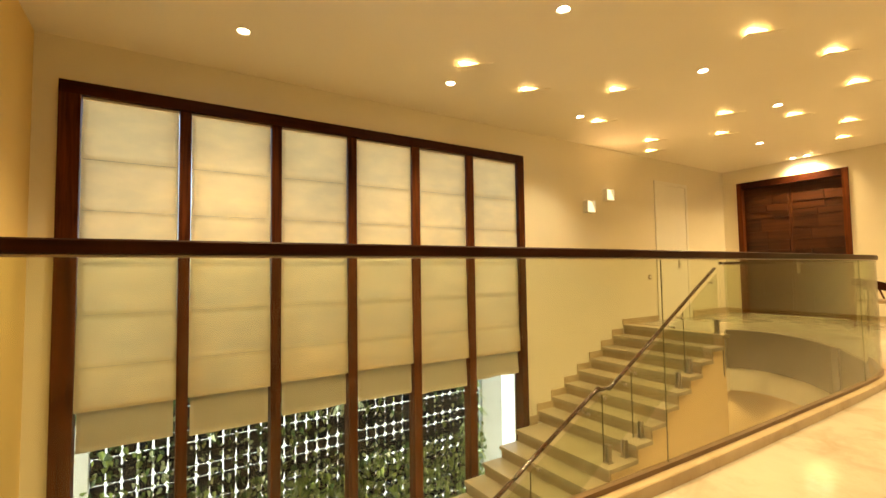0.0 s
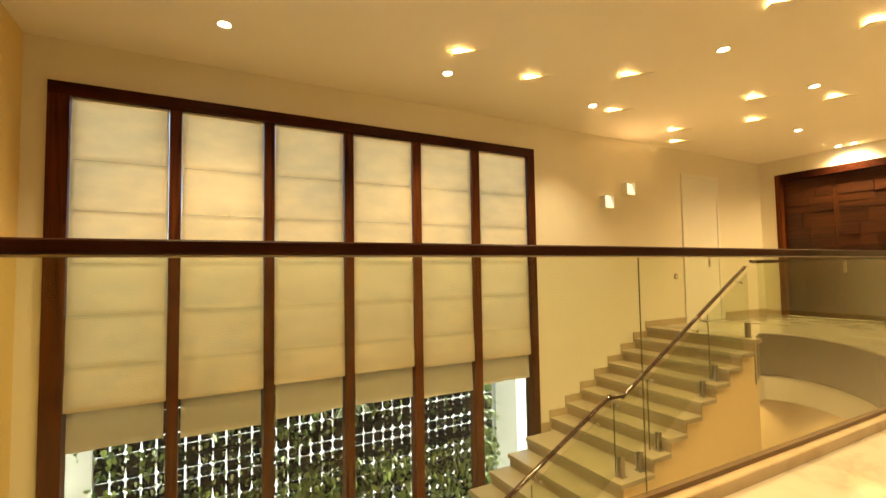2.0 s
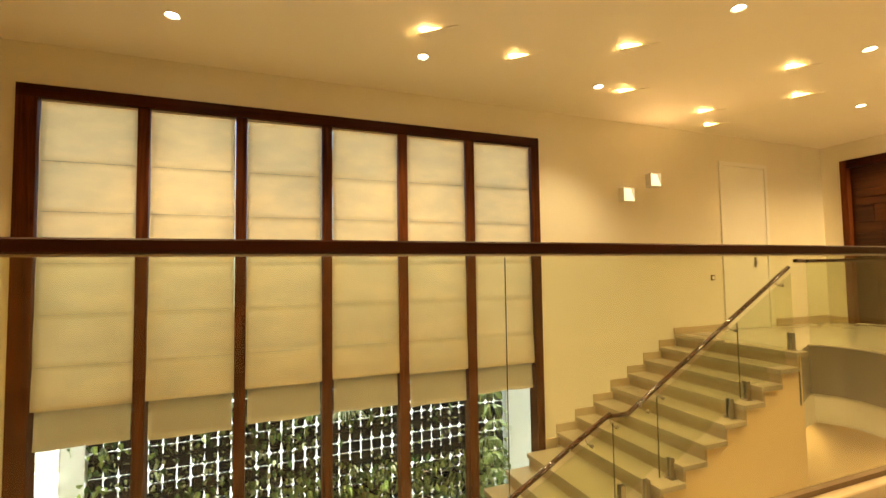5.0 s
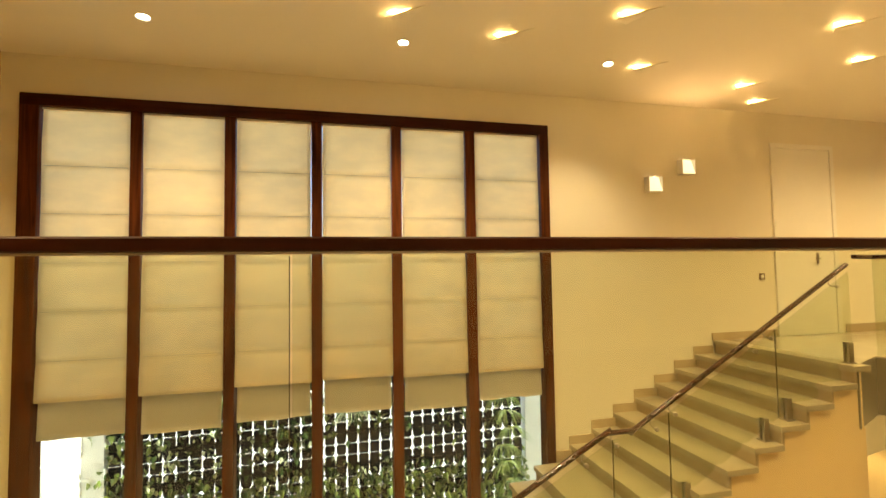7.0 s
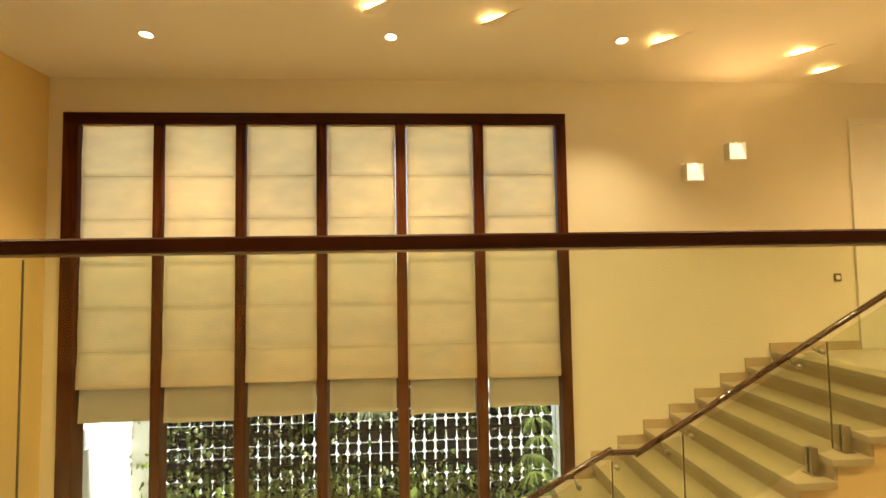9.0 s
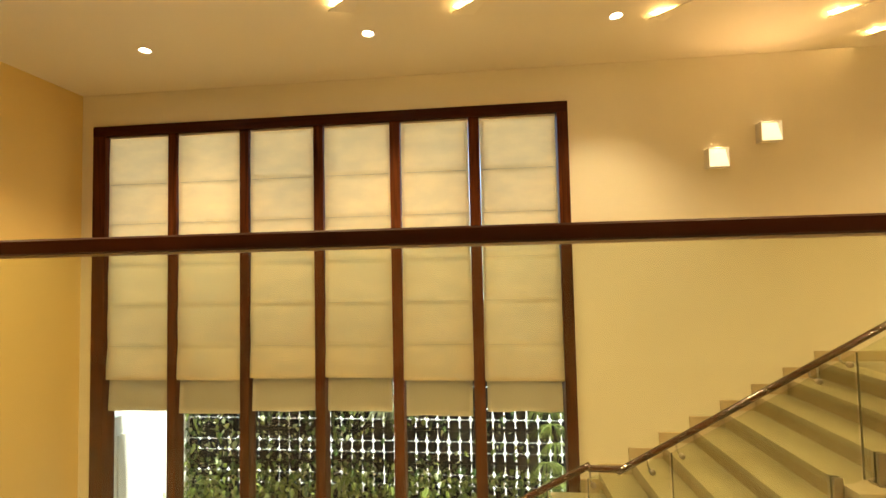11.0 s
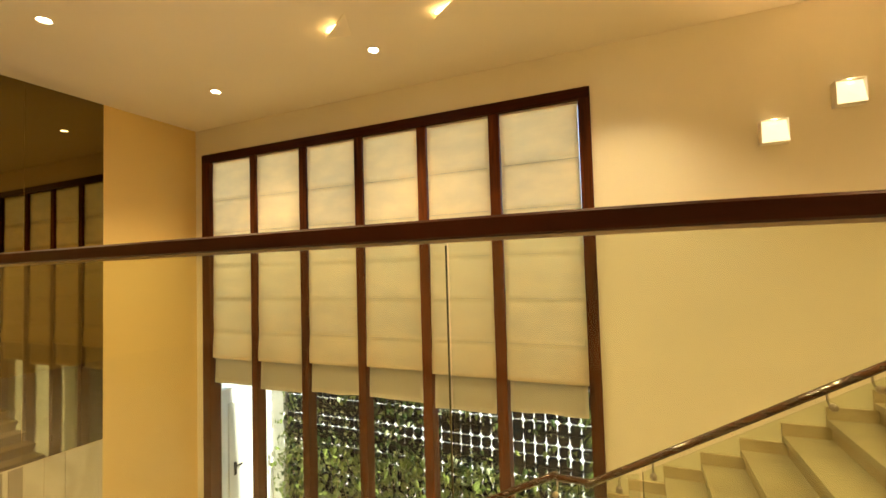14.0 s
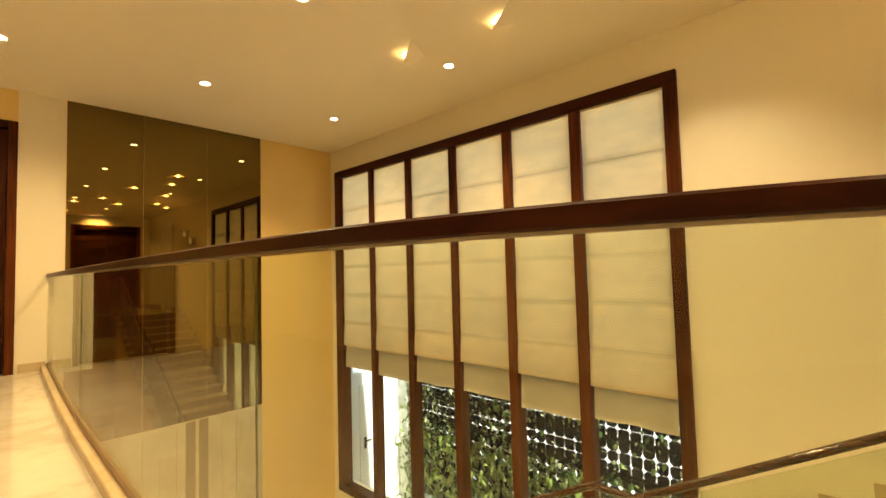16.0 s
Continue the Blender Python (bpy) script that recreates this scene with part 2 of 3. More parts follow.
def disc(bm, c, r, n=24, down=True):
    vs = [bm.verts.new((c[0] + r * math.cos(2 * math.pi * i / n), c[1] + r * math.sin(2 * math.pi * i / n), c[2])) for i in range(n)]
    bm.faces.new(list(reversed(vs)) if down else vs)


# ---- plan ----
CEIL = 3.16
LOW = -3.26
XL, XR = -0.97, 10.8
YB, YF = -2.6, 4.95
RISE, RUN = 0.163, 0.305
EDGE = smooth_path([(-0.97, 1.20, 0), (0.5, 1.145, 0), (2.0, 1.10, 0), (3.5, 1.085, 0), (4.75, 1.085, 0), (5.3, 1.125, 0), (5.85, 1.28, 0), (6.4, 1.55, 0),
                    (7.05, 1.96, 0), (7.6, 2.44, 0), (7.88, 2.9, 0), (7.95, 3.3, 0), (7.80, 3.58, 0)], 6)
EDGE.append(Vector((7.22, 3.34, 0)))

# gallery slab round the stair well
outline = [(XL, YB), (XR, YB), (XR, YF), (7.06, YF), (7.06, 3.30)] + [(p.x, p.y) for p in reversed(EDGE)]
tagged(link("floor", prism(outline, -0.012, 0.0), M_MARBLE), "polished cream marble gallery floor", "floor", kind="structure")
tagged(link("slab_fascia", prism([(7.14, y) if abs(x - 7.06) < 0.01 else (x, y) for x, y in outline], -0.62, -0.016), M_FASCIA), "grey-brown edge of the gallery slab", "fascia", kind="structure")
inner = [(XR, 0.6)] + [(XR, YF), (7.3, YF), (7.3, 3.45)] + [(p.x + 0.03, p.y - 0.02) for p in reversed(EDGE[:-1]) if p.x > 5.0] + [(5.0, 0.6)]
tagged(link("lower_bulkhead", prism(inner, -0.98, -0.624), M_WALL), "cream plaster bulkhead under the gallery slab", "bulkhead", kind="structure")
tagged(link("lower_wall", box(8.6, 8.75, 0.7, YF - 0.01, LOW, -0.985), M_APRICOT), "peach painted wall of the storey below", "wall", kind="structure")
tagged(link("lower_wall_south", box(XL, 8.6, 0.75, 0.9, LOW, -0.63), M_WALL), "plain cream wall under the gallery", "wall", kind="structure")
tagged(link("lower_floor", box(XL - 0.3, XR, YB, YF, LOW - 0.1, LOW), M_MARBLE), "polished cream marble floor of the storey below", "floor", kind="structure")

# niches and ceiling
NICHES = [(2.66, 3.54), (3.66, 3.70), (4.59, 3.16), (5.34, 4.02), (4.56, 1.66), (5.67, 1.42), (6.85, 1.56), (6.61, 2.90), (7.53, 2.42), (7.55, 3.40),
          (8.58, 2.11), (9.59, 2.46), (6.90, 4.21), (7.52, 4.61)]
TONGUE = [(-0.09, 0.01), (0.105, -0.085), (0.05, 0.10)]
holes = [[(x + a, y + b) for a, b in TONGUE] for x, y in NICHES]
cb = prism([(XL - 0.3, YB - 0.2), (XR + 0.2, YB - 0.2), (XR + 0.2, YF + 0.25), (XL - 0.3, YF + 0.25)], CEIL, CEIL + 0.02, holes)
add_box(cb, XL - 0.3, XR + 0.2, YB - 0.2, YF + 0.25, CEIL + 0.2, CEIL + 0.3)
tagged(link("ceiling", cb, M_CEIL), "smooth cream painted ceiling with cut niches", "ceiling", kind="structure")
for x, y in NICHES:
    n = thing("ceiling_niche_light", "ceiling niche with a bent-down flap and warm hidden light", "ceiling light", "niche lights in the ceiling")
    n.location = (x, y, CEIL)
    bm = bmesh.new()
    lo = [bm.verts.new((p[0], p[1], 0.02)) for p in TONGUE]
    hi = [bm.verts.new((p[0], p[1], 0.10)) for p in TONGUE]
    for i in range(3):
        bm.faces.new((lo[i], lo[(i + 1) % 3], hi[(i + 1) % 3], hi[i]))
    bm.faces.new(hi)
    part("lamp_tray", bm, M_NICHE, n, "glowing warm recess")
    bm = bmesh.new()
    tri = [(-0.09, 0.012, -0.05), (0.24, -0.175, -0.003), (0.085, 0.145, -0.003)]
    lo = [bm.verts.new(p) for p in tri]
    hi = [bm.verts.new((p[0], p[1], p[2] + 0.010)) for p in tri]
    bm.faces.new(lo)
    bm.faces.new(hi[::-1])
    for i in range(3):
        bm.faces.new((lo[i], hi[i], hi[(i + 1) % 3], lo[(i + 1) % 3]))
    bmesh.ops.recalc_face_normals(bm, faces=bm.faces[:])
    part("flap", bm, M_CEIL, n, "cream painted flap bent down at its tip")
    bulb = new("niche_bulb", bpy.data.lights.new("niche_bulb", "POINT"))
    bulb.data.energy = 0.52
    bulb.data.color = (1.0, 0.62, 0.24)
    bulb.data.shadow_soft_size = 0.015
    bulb.parent = n
    bulb.location = (-0.02, 0.0, -0.012)

DOWN = [(0.59, 4.02), (2.78, 4.01), (4.97, 4.02), (4.99, 2.34), (6.93, 2.38), (8.79, 3.36), (0.63, 2.34), (2.79, 2.32), (0.45, 0.72), (2.8, 0.70), (5.0, 0.70),
        (7.0, 0.70), (9.0, 1.0), (10.60, 3.30), (10.60, 3.52)]
for x, y in DOWN:
    n = thing("downlight", "small round recessed ceiling downlight, lit", "ceiling light", "downlights in the ceiling")
    n.location = (x, y, CEIL)
    bm = bmesh.new()
    bmesh.ops.create_cone(bm, cap_ends=False, segments=24, radius1=0.058, radius2=0.042, depth=0.012, matrix=Matrix.Translation((0, 0, -0.006)) @ Matrix.Rotation(0, 4, "X"))
    part("trim_ring", bm, M_WHITE, n, "white trim ring", True)
    bm = bmesh.new()
    disc(bm, (0, 0, -0.005), 0.043)
    part("lens", bm, M_LAMP, n, "glowing lens")
    lamp = new("downlight_beam", bpy.data.lights.new("downlight_beam", "SPOT"))
    near_wall = y > 3.9
    lamp.data.energy = 54 if x > 10 else (58 if x > 4 else 82) if near_wall else 72 if x > 8 else 46 if y > 2 and x > 4 else 84 if y > 2 else 76
    lamp.data.color = (1.0, 0.75, 0.40) if near_wall else WARM
    lamp.data.spot_size = radians(108 if near_wall else 140)
    lamp.data.spot_blend = 0.85 if near_wall else 1.0
    lamp.data.shadow_soft_size = 0.05
    lamp.parent = n
    lamp.location = (0, 0, -0.03)

for x, y, z in [(8.2, 1.5, -0.98), (8.2, 2.9, -0.98), (8.2, 4.2, -0.98)]:
    n = thing("downlight", "small round recessed downlight under the gallery, lit", "ceiling light", "downlights in the ceiling")
    n.location = (x, y, z)
    bm = bmesh.new()
    bmesh.ops.create_cone(bm, cap_ends=False, segments=24, radius1=0.058, radius2=0.042, depth=0.012, matrix=Matrix.Translation((0, 0, -0.006)))
    part("trim_ring", bm, M_WHITE, n, "white trim ring", True)
    bm = bmesh.new()
    disc(bm, (0, 0, -0.005), 0.043)
    part("lens", bm, M_LAMP, n, "glowing lens")
    lamp = new("downlight_beam", bpy.data.lights.new("downlight_beam", "SPOT"))
    lamp.data.energy = 15
    lamp.data.color = WARM
    lamp.data.spot_size = radians(130)
    lamp.data.spot_blend = 0.8
    lamp.data.shadow_soft_size = 0.05
    lamp.parent = n
    lamp.location = (0, 0, -0.03)

# walls
WX0, WX1, WZ0, WZ1 = -0.76, 4.67, -2.55, 2.73
wall = box(XL - 0.3, WX0, YF, YF + 0.25, LOW, CEIL)
add_box(wall, WX1, XR + 0.2, YF, YF + 0.25, LOW, CEIL)
add_box(wall, WX0, WX1, YF, YF + 0.25, WZ1, CEIL)
add_box(wall, WX0, WX1, YF, YF + 0.25, LOW, WZ0)
tagged(link("wall_north", wall, M_WALL), "cream painted wall with the tall window", "wall", kind="structure")
tagged(link("wall_pillar", box(XL - 0.2, XL, 0.92, 1.338, LOW, CEIL), M_WALL), "cream painted pillar beside the mirror", "wall", kind="structure")
# one even peach tone over the whole side wall
wl2 = box(XL - 0.2, XL, 1.338, YF, LOW, CEIL)
add_box(wl2, XL - 0.2, XL, -0.3, 0.92, 2.80, CEIL)
add_box(wl2, XL - 0.3, XL - 0.21, -0.6, 1.2, -0.1, CEIL)
add_box(wl2, XL - 0.2, XL, YB - 0.2, -0.3, -0.1, CEIL)
tagged(link("wall_west", wl2, M_PEACH), "warm peach side wall", "wall", kind="structure")
tagged(link("wall_south", box(XL - 0.2, XR + 0.2, YB - 0.2, YB, LOW, CEIL), M_WALL), "plain cream wall behind the gallery", "wall", kind="structure")
DY0, DY1, DZ = 2.75, 4.66, 2.85
we = box(XR, XR + 0.2, YB, DY0, LOW, CEIL)
add_box(we, XR, XR + 0.2, DY1, YF, LOW, CEIL)
add_box(we, XR, XR + 0.2, DY0, DY1, DZ, CEIL)
add_box(we, XR, XR + 0.2, DY0, DY1, LOW, 0.0)
add_box(we, XR + 0.21, XR + 0.3, DY0 - 0.2, DY1 + 0.2, LOW, CEIL)
tagged(link("wall_east", we, M_WALL), "cream painted end wall with the dark door", "wall", kind="structure")

# ---- window ----
win = thing("window_1", "tall dark wood window with six narrow bays", "window", kind="structure")
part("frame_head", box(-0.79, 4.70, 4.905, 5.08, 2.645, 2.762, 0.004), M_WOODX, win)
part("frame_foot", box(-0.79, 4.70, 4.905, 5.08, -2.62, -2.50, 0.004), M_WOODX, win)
part("jamb", box(-0.79, -0.632, 4.905, 5.08, -2.50, 2.645, 0.004), M_WOODZ, win)
part("jamb", box(4.585, 4.70, 4.905, 5.08, -2.50, 2.645, 0.004), M_WOODZ, win)
BAY = [(-0.625 + i * 0.8775, 0.135 + i * 0.8735 if i < 5 else 4.575) for i in range(6)]
for i in range(5):
    part("mullion", box(BAY[i][1] + 0.008, BAY[i + 1][0] - 0.008, 4.925, 5.08, -2.50, 2.645, 0.004), M_WOODZ, win)
for i in range(6):
    p = part("pane", box(BAY[i][0] - 0.008, BAY[i][1] + 0.008, 5.043, 5.051, -2.50, 2.645), M_PANE, win)
    p.visible_shadow = False

# roman blinds
FOLDS = (2.07, 1.60, 1.12, 0.65, 0.18)
for i, (x0, x1) in enumerate(BAY):
    rnd = random.Random(i + 3)
    bl = thing("roman_blind", "cream linen roman blind, partly raised, in a window bay", "blind", "roman blinds in the window")
    bottom = -0.19 + rnd.uniform(-0.03, 0.03)
    stops = [2.648] + list(FOLDS) + [bottom]
    bm = bmesh.new()
    rows = []
    nx = 14
    for s in range(len(stops) - 1):
        za, zb = stops[s], stops[s + 1]
        for k in range(9):
            f = k / 8
            z = za + (zb - za) * f
            belly = 0.006 * math.sin(math.pi * f) * (0.4 + 0.6 * s / 5)
            if s == len(stops) - 2:
                belly += 0.02 * f
            widen = 0.012 * max(0.0, (1.2 - z) / 1.4)
            y = 4.965 - belly + (0.002 if k in (0, 8) else 0)
            row = []
            for q in range(nx + 1):
                u = q / nx
                fray = 0.006 * noise.noise(Vector((u * 5.0, z * 2.1, i * 1.7)))
                x = (x0 - 0.002 - widen) + (x1 - x0 + 0.004 + 2 * widen) * u + fray
                wob = 0.006 * noise.noise(Vector((x * 2.3, z * 1.7, i * 3.1))) + 0.003 * noise.noise(Vector((x * 6.0, z * 5.0, i * 1.3)))
                row.append(bm.verts.new((x, y + wob, z)))
            rows.append(row)
    for r0, r1 in zip(rows, rows[1:]):
        for q in range(nx):
            bm.faces.new((r0[q], r0[q + 1], r1[q + 1], r1[q]))
    bmesh.ops.solidify(bm, geom=bm.faces[:], thickness=0.002)
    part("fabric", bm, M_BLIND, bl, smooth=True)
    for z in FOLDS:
        part("fold_rib", box(x0 + 0.012, x1 - 0.012, 4.955, 4.960, z - 0.0025, z + 0.0025, 0.001), M_HEM_SHADE, bl)
    hb = bmesh.new()
    rows = []
    flap = -0.56 + rnd.uniform(-0.03, 0.03)
    for k in range(7):
        z = bottom + 0.04 + (flap - bottom - 0.04) * k / 6
        row = []
        for q in range(nx + 1):
            x = x0 + 0.012 + (x1 - x0 - 0.024) * q / nx
            row.append(hb.verts.new((x, 4.985 - 0.02 * k / 6 + 0.008 * noise.noise(Vector((x * 4, z * 2, i))), z + 0.02 * noise.noise(Vector((x * 3, 7.0 + i, 0))) * k / 6)))
        rows.append(row)
    for r0, r1 in zip(rows, rows[1:]):
        for q in range(nx):
            hb.faces.new((r0[q], r0[q + 1], r1[q + 1], r1[q]))
    bmesh.ops.solidify(hb, geom=hb.faces[:], thickness=0.002)
    part("back_fold", hb, M_HEM_SHADE, bl, "rear fold of the linen, shade put into its colour", True)
    part("hem_bar", box(x0 + 0.01, x1 - 0.01, 4.958, 4.970, bottom + 0.004, bottom + 0.024, 0.004), M_HEM_SHADE, bl)
    part("head_rail", box(x0, x1, 4.955, 5.0, 2.625, 2.645, 0.003), M_HEM_SHADE, bl)

# ---- balustrade along the gallery ----
kerb = sweep([p + Vector((0, 0, 0.0)) for p in EDGE if p.x < 6.12 and p.y < 1.9], [(-0.016, -0.09), (0.06, -0.002), (0.06, 0.055), (0.055, 0.06), (-0.016, 0.06)])
tagged(link("kerb", kerb, M_SKIRT), "cream marble kerb under the glass balustrade", "kerb", kind="structure")
bal = thing("glass_balustrade", "frameless glass balustrade with a dark wood top rail", "balustrade")


part("top_rail", sweep([p + Vector((0, 0, 1.071)) for p in EDGE], [(-0.019, -0.020), (0.017, -0.020), (0.020, -0.016), (0.020, 0.013), (0.015, 0.018), (-0.018, 0.018), (-0.022, 0.013), (-0.022, -0.015)]),
     M_RAIL, bal, "polished dark wood rail")
part("floor_channel", sweep([p + Vector((0, 0, 0.06)) for p in EDGE if p.x < 6.12 and p.y < 1.9], [(-0.018, -0.05), (0.014, -0.05), (0.014, 0.022), (-0.018, 0.022)]), M_BRONZE, bal, "dark bronze floor channel")
part("cap_channel", sweep([p + Vector((0, 0, 1.049)) for p in EDGE], [(-0.008, -0.004), (0.008, -0.004), (0.008, 0.003), (-0.008, 0.003)]), M_STEEL, bal, "steel cap channel")
cum = [0.0]
for a, b in zip(EDGE, EDGE[1:]):
    cum.append(cum[-1] + (b - a).length)


def along(s):
    s = max(0.0, min(cum[-1], s))
    for i in range(len(cum) - 1):
        if cum[i + 1] >= s:
            f = (s - cum[i]) / (cum[i + 1] - cum[i])
            return EDGE[i].lerp(EDGE[i + 1], f)
    return EDGE[-1]


s_joint = 3.03
cuts = [0.0, s_joint, s_joint + 2.69, s_joint + 4.2, s_joint + 5.4, s_joint + 6.4, cum[-1] - 0.64]
for a, b in zip(cuts, cuts[1:]):
    pts = [along(a + 0.004 + (b - a - 0.008) * k / 14) for k in range(15)]
    g = part("glass_panel", sweep([p + Vector((0, 0, 0.525)) for p in pts], [(-0.006, -0.523), (0.006, -0.523), (0.006, 0.52), (-0.006, 0.52)]), M_GLASS, bal)
    g.visible_shadow = False
    e = pts[-1]
    if b < s_joint + 3.0:
        part("panel_edge", box(e.x - 0.001, e.x + 0.0015, e.y - 0.0018, e.y + 0.0018, 0.085, 1.04), M_EDGE, g, "green glass edge")

# ---- stairs ----
stair = thing("staircase", "cream marble staircase with a peach painted side", "staircase")
nose = [7.06 - RUN * k for k in range(8)] + [4.41 - RUN * k for k in range(12)]
Y0, Y1 = 3.26, 4.94
for k in range(1, 20):
    z = -RISE * k
    y1 = Y1 if k < 8 else 4.87
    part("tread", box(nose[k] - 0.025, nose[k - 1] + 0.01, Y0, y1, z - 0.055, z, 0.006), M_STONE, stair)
for k in range(0, 19):
    z = -RISE * k
    y1 = Y1 if k < 8 else 4.85
    part("riser", box(nose[k], nose[k] + 0.03, Y0 + 0.02, y1, z - RISE, z - 0.055), M_RISER_SHADE, stair)
poly = [(7.20, -0.056)]
for k in range(0, 20):
    z = -RISE * k - 0.056
    poly.append((nose[k] + 0.012, z))
    poly.append((nose[k] + 0.012, z - RISE + 0.002))
poly = poly[:-1] + [(nose[19] + 0.012, LOW), (7.22, LOW), (7.22, -0.62), (7.20, -0.62)]
part("side_wall", side_prism(poly, Y0 + 0.06, Y0 + 0.16), M_APRICOT, stair, "peach painted stair side")
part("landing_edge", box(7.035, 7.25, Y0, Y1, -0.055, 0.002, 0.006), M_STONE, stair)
sk = thing("baseboard", "brown marble skirting stepping up with the stairs", "skirting", kind="structure")
for k in range(1, 8):
    part("skirting_block", box(nose[k] - 0.03, nose[k - 1] - 0.03, 4.932, 4.9495, -RISE * k - RISE, -RISE * k + 0.10), M_SKIRT, sk)
part("skirting_block", box(4.71, nose[7] - 0.03, 4.932, 4.9495, -RISE * 9, -RISE * 8 + 0.10), M_SKIRT, sk)
part("skirting_block", box(7.03, 8.12, 4.932, 4.9495, 0.0, 0.10), M_SKIRT, sk)
part("skirting_block", box(9.36, XR, 4.932, 4.9495, 0.0, 0.12), M_SKIRT, sk)
part("skirting_block", box(XR - 0.018, XR - 0.001, YB, DY0 - 0.02, 0.0, 0.10), M_SKIRT, sk)
part("skirting_block", box(XR - 0.018, XR - 0.001, DY1 + 0.02, YF - 0.02, 0.0, 0.10), M_SKIRT, sk)
part("skirting_block", box(XL + 0.001, XL + 0.018, 0.95, 1.18, 0.0, 0.10), M_SKIRT, sk)

# stair guard: glass, clamps, handrail
guard = thing("stair_guard", "glass stair guard with clamps and a dark round handrail", "stair rail")
GY = 3.40
RAILP = [(7.30, 0.99), (6.0, 0.262), (4.79, -0.42), (4.71, -0.455), (4.49, -0.457), (4.40, -0.485), (3.30, -1.075), (0.9, -2.36)]
part("handrail", sweep(smooth_path([(x, GY + 0.07, z) for x, z in RAILP], 5), round_profile(0.024)), M_HANDRAIL, guard, "polished dark round handrail", True)


def rail_z(x):
    for (xa, za), (xb, zb) in zip(RAILP, RAILP[1:]):
        if xb <= x <= xa:
            return zb + (za - zb) * (x - xb) / (xa - xb)
    return RAILP[0][1]


def tread_z(x):
    for k in range(1, 20):
        if nose[k] - 0.02 <= x:
            return -RISE * k
    return -RISE * 19


for xa, xb in [(7.22, 6.26), (6.24, 5.04), (5.02, 4.47), (4.45, 3.3), (3.28, 2.1)]:
    poly = [(xa, rail_z(xa) - 0.03), (xb, rail_z(xb) - 0.03), (xb, tread_z(xb + 0.02) + 0.03), (xa, tread_z(xa - 0.02) + 0.03)]
    if tread_z(xa) > tread_z(xb):
        poly[3] = (xa, max(tread_z(xa - 0.02) + 0.03, poly[2][1] + 0.3))
    g = part("glass_panel", side_prism(poly, GY - 0.005, GY + 0.005), M_GLASS, guard)
    g.visible_shadow = False
    part("panel_edge", side_prism([(xb - 0.003, poly[1][1]), (xb + 0.003, poly[1][1]), (xb + 0.003, poly[2][1]), (xb - 0.003, poly[2][1])], GY - 0.006, GY + 0.006), M_EDGE, g, "green glass edge")
for x, k in [(7.17, 0), (6.36, 3), (6.08, 4), (5.19, 7), (4.86, 8), (4.55, 8), (3.6, 11), (3.0, 13)]:
    z = -RISE * k
    bm = box(x - 0.03, x + 0.03, GY - 0.030, GY - 0.007, z, z + 0.21, 0.003)
    add_box(bm, x - 0.03, x + 0.03, GY + 0.007, GY + 0.030, z, z + 0.21, 0.003)
    add_box(bm, x - 0.045, x + 0.045, GY - 0.045, GY + 0.045, z - 0.002, z + 0.012, 0.002)
    part("clamp", bm, M_STEEL, guard, "brushed steel clamp")
for x in (7.05, 6.2, 6.0, 5.1, 4.9, 4.5, 4.2, 3.4):
    z = rail_z(x)
    bm = sweep([(x, GY + 0.07, z - 0.02), (x, GY + 0.065, z - 0.06), (x, GY + 0.04, z - 0.075), (x, GY - 0.02, z - 0.075)], round_profile(0.007, 8))
    bmesh.ops.create_cone(bm, cap_ends=True, segments=16, radius1=0.02, radius2=0.02, depth=0.02, matrix=Matrix.Translation((x, GY - 0.018, z - 0.075)) @ Matrix.Rotation(radians(90), 4, "X"))
    part("bracket", bm, M_STEEL, guard, "steel bracket", True)

# ---- mirror and doors ----
mir = thing("wall_mirror", "large bronze tinted mirror covering the wall", "mirror")
for i in range(3):
    a = 1.34 + i * 0.78
    part("mirror_pane", box(XL, XL + 0.008, a + 0.002, a + 0.778, -0.95, CEIL - 0.004), M_MIRROR, mir)
tagged(link("parapet_stub", box(XL + 0.009, XL + 0.07, 1.24, 1.60, -0.05, 1.09, 0.004), M_WALL), "short cream parapet at the end of the balustrade", "wall", kind="structure")
# upright bands of a reflection, built as narrow panels and two taupe strips
low = thing("lower_wall_panel", "pale polished panels under the mirror, cut narrow like reflected bands", "wall panel")
for i in range(12):
    a = 1.34 + i * 0.195
    part("panel", box(XL, XL + (0.012, 0.02, 0.008)[i % 3], a + 0.002, a + 0.193, LOW, -0.955, 0.002), M_PANEL, low)
for ya, yb in ((2.62, 2.74), (2.785, 2.905)):
    part("strip", box(XL + 0.021, XL + 0.029, ya, yb, LOW, -0.96, 0.002), M_FASCIA, low, "taupe strip standing in for a reflected band")

d1 = thing("door_1", "dark wood door in a deep dark frame", "door", kind="structure")
part("frame", box(XR - 0.02, XR + 0.16, DY0, DY0 + 0.10, 0, DZ, 0.004), M_WOODZ, d1)
part("frame", box(XR - 0.02, XR + 0.16, DY1 - 0.10, DY1, 0, DZ, 0.004), M_WOODZ, d1)
part("frame", box(XR - 0.02, XR + 0.16, DY0 + 0.10, DY1 - 0.10, DZ - 0.14, DZ, 0.004), M_WOODX, d1)
part("leaf", box(XR + 0.10, XR + 0.15, DY0 + 0.10, 3.70, 0.005, DZ - 0.14, 0.003), M_DOOR, d1)
part("leaf", box(XR + 0.10, XR + 0.15, 3.704, DY1 - 0.10, 0.005, DZ - 0.14, 0.003), M_DOOR, d1)

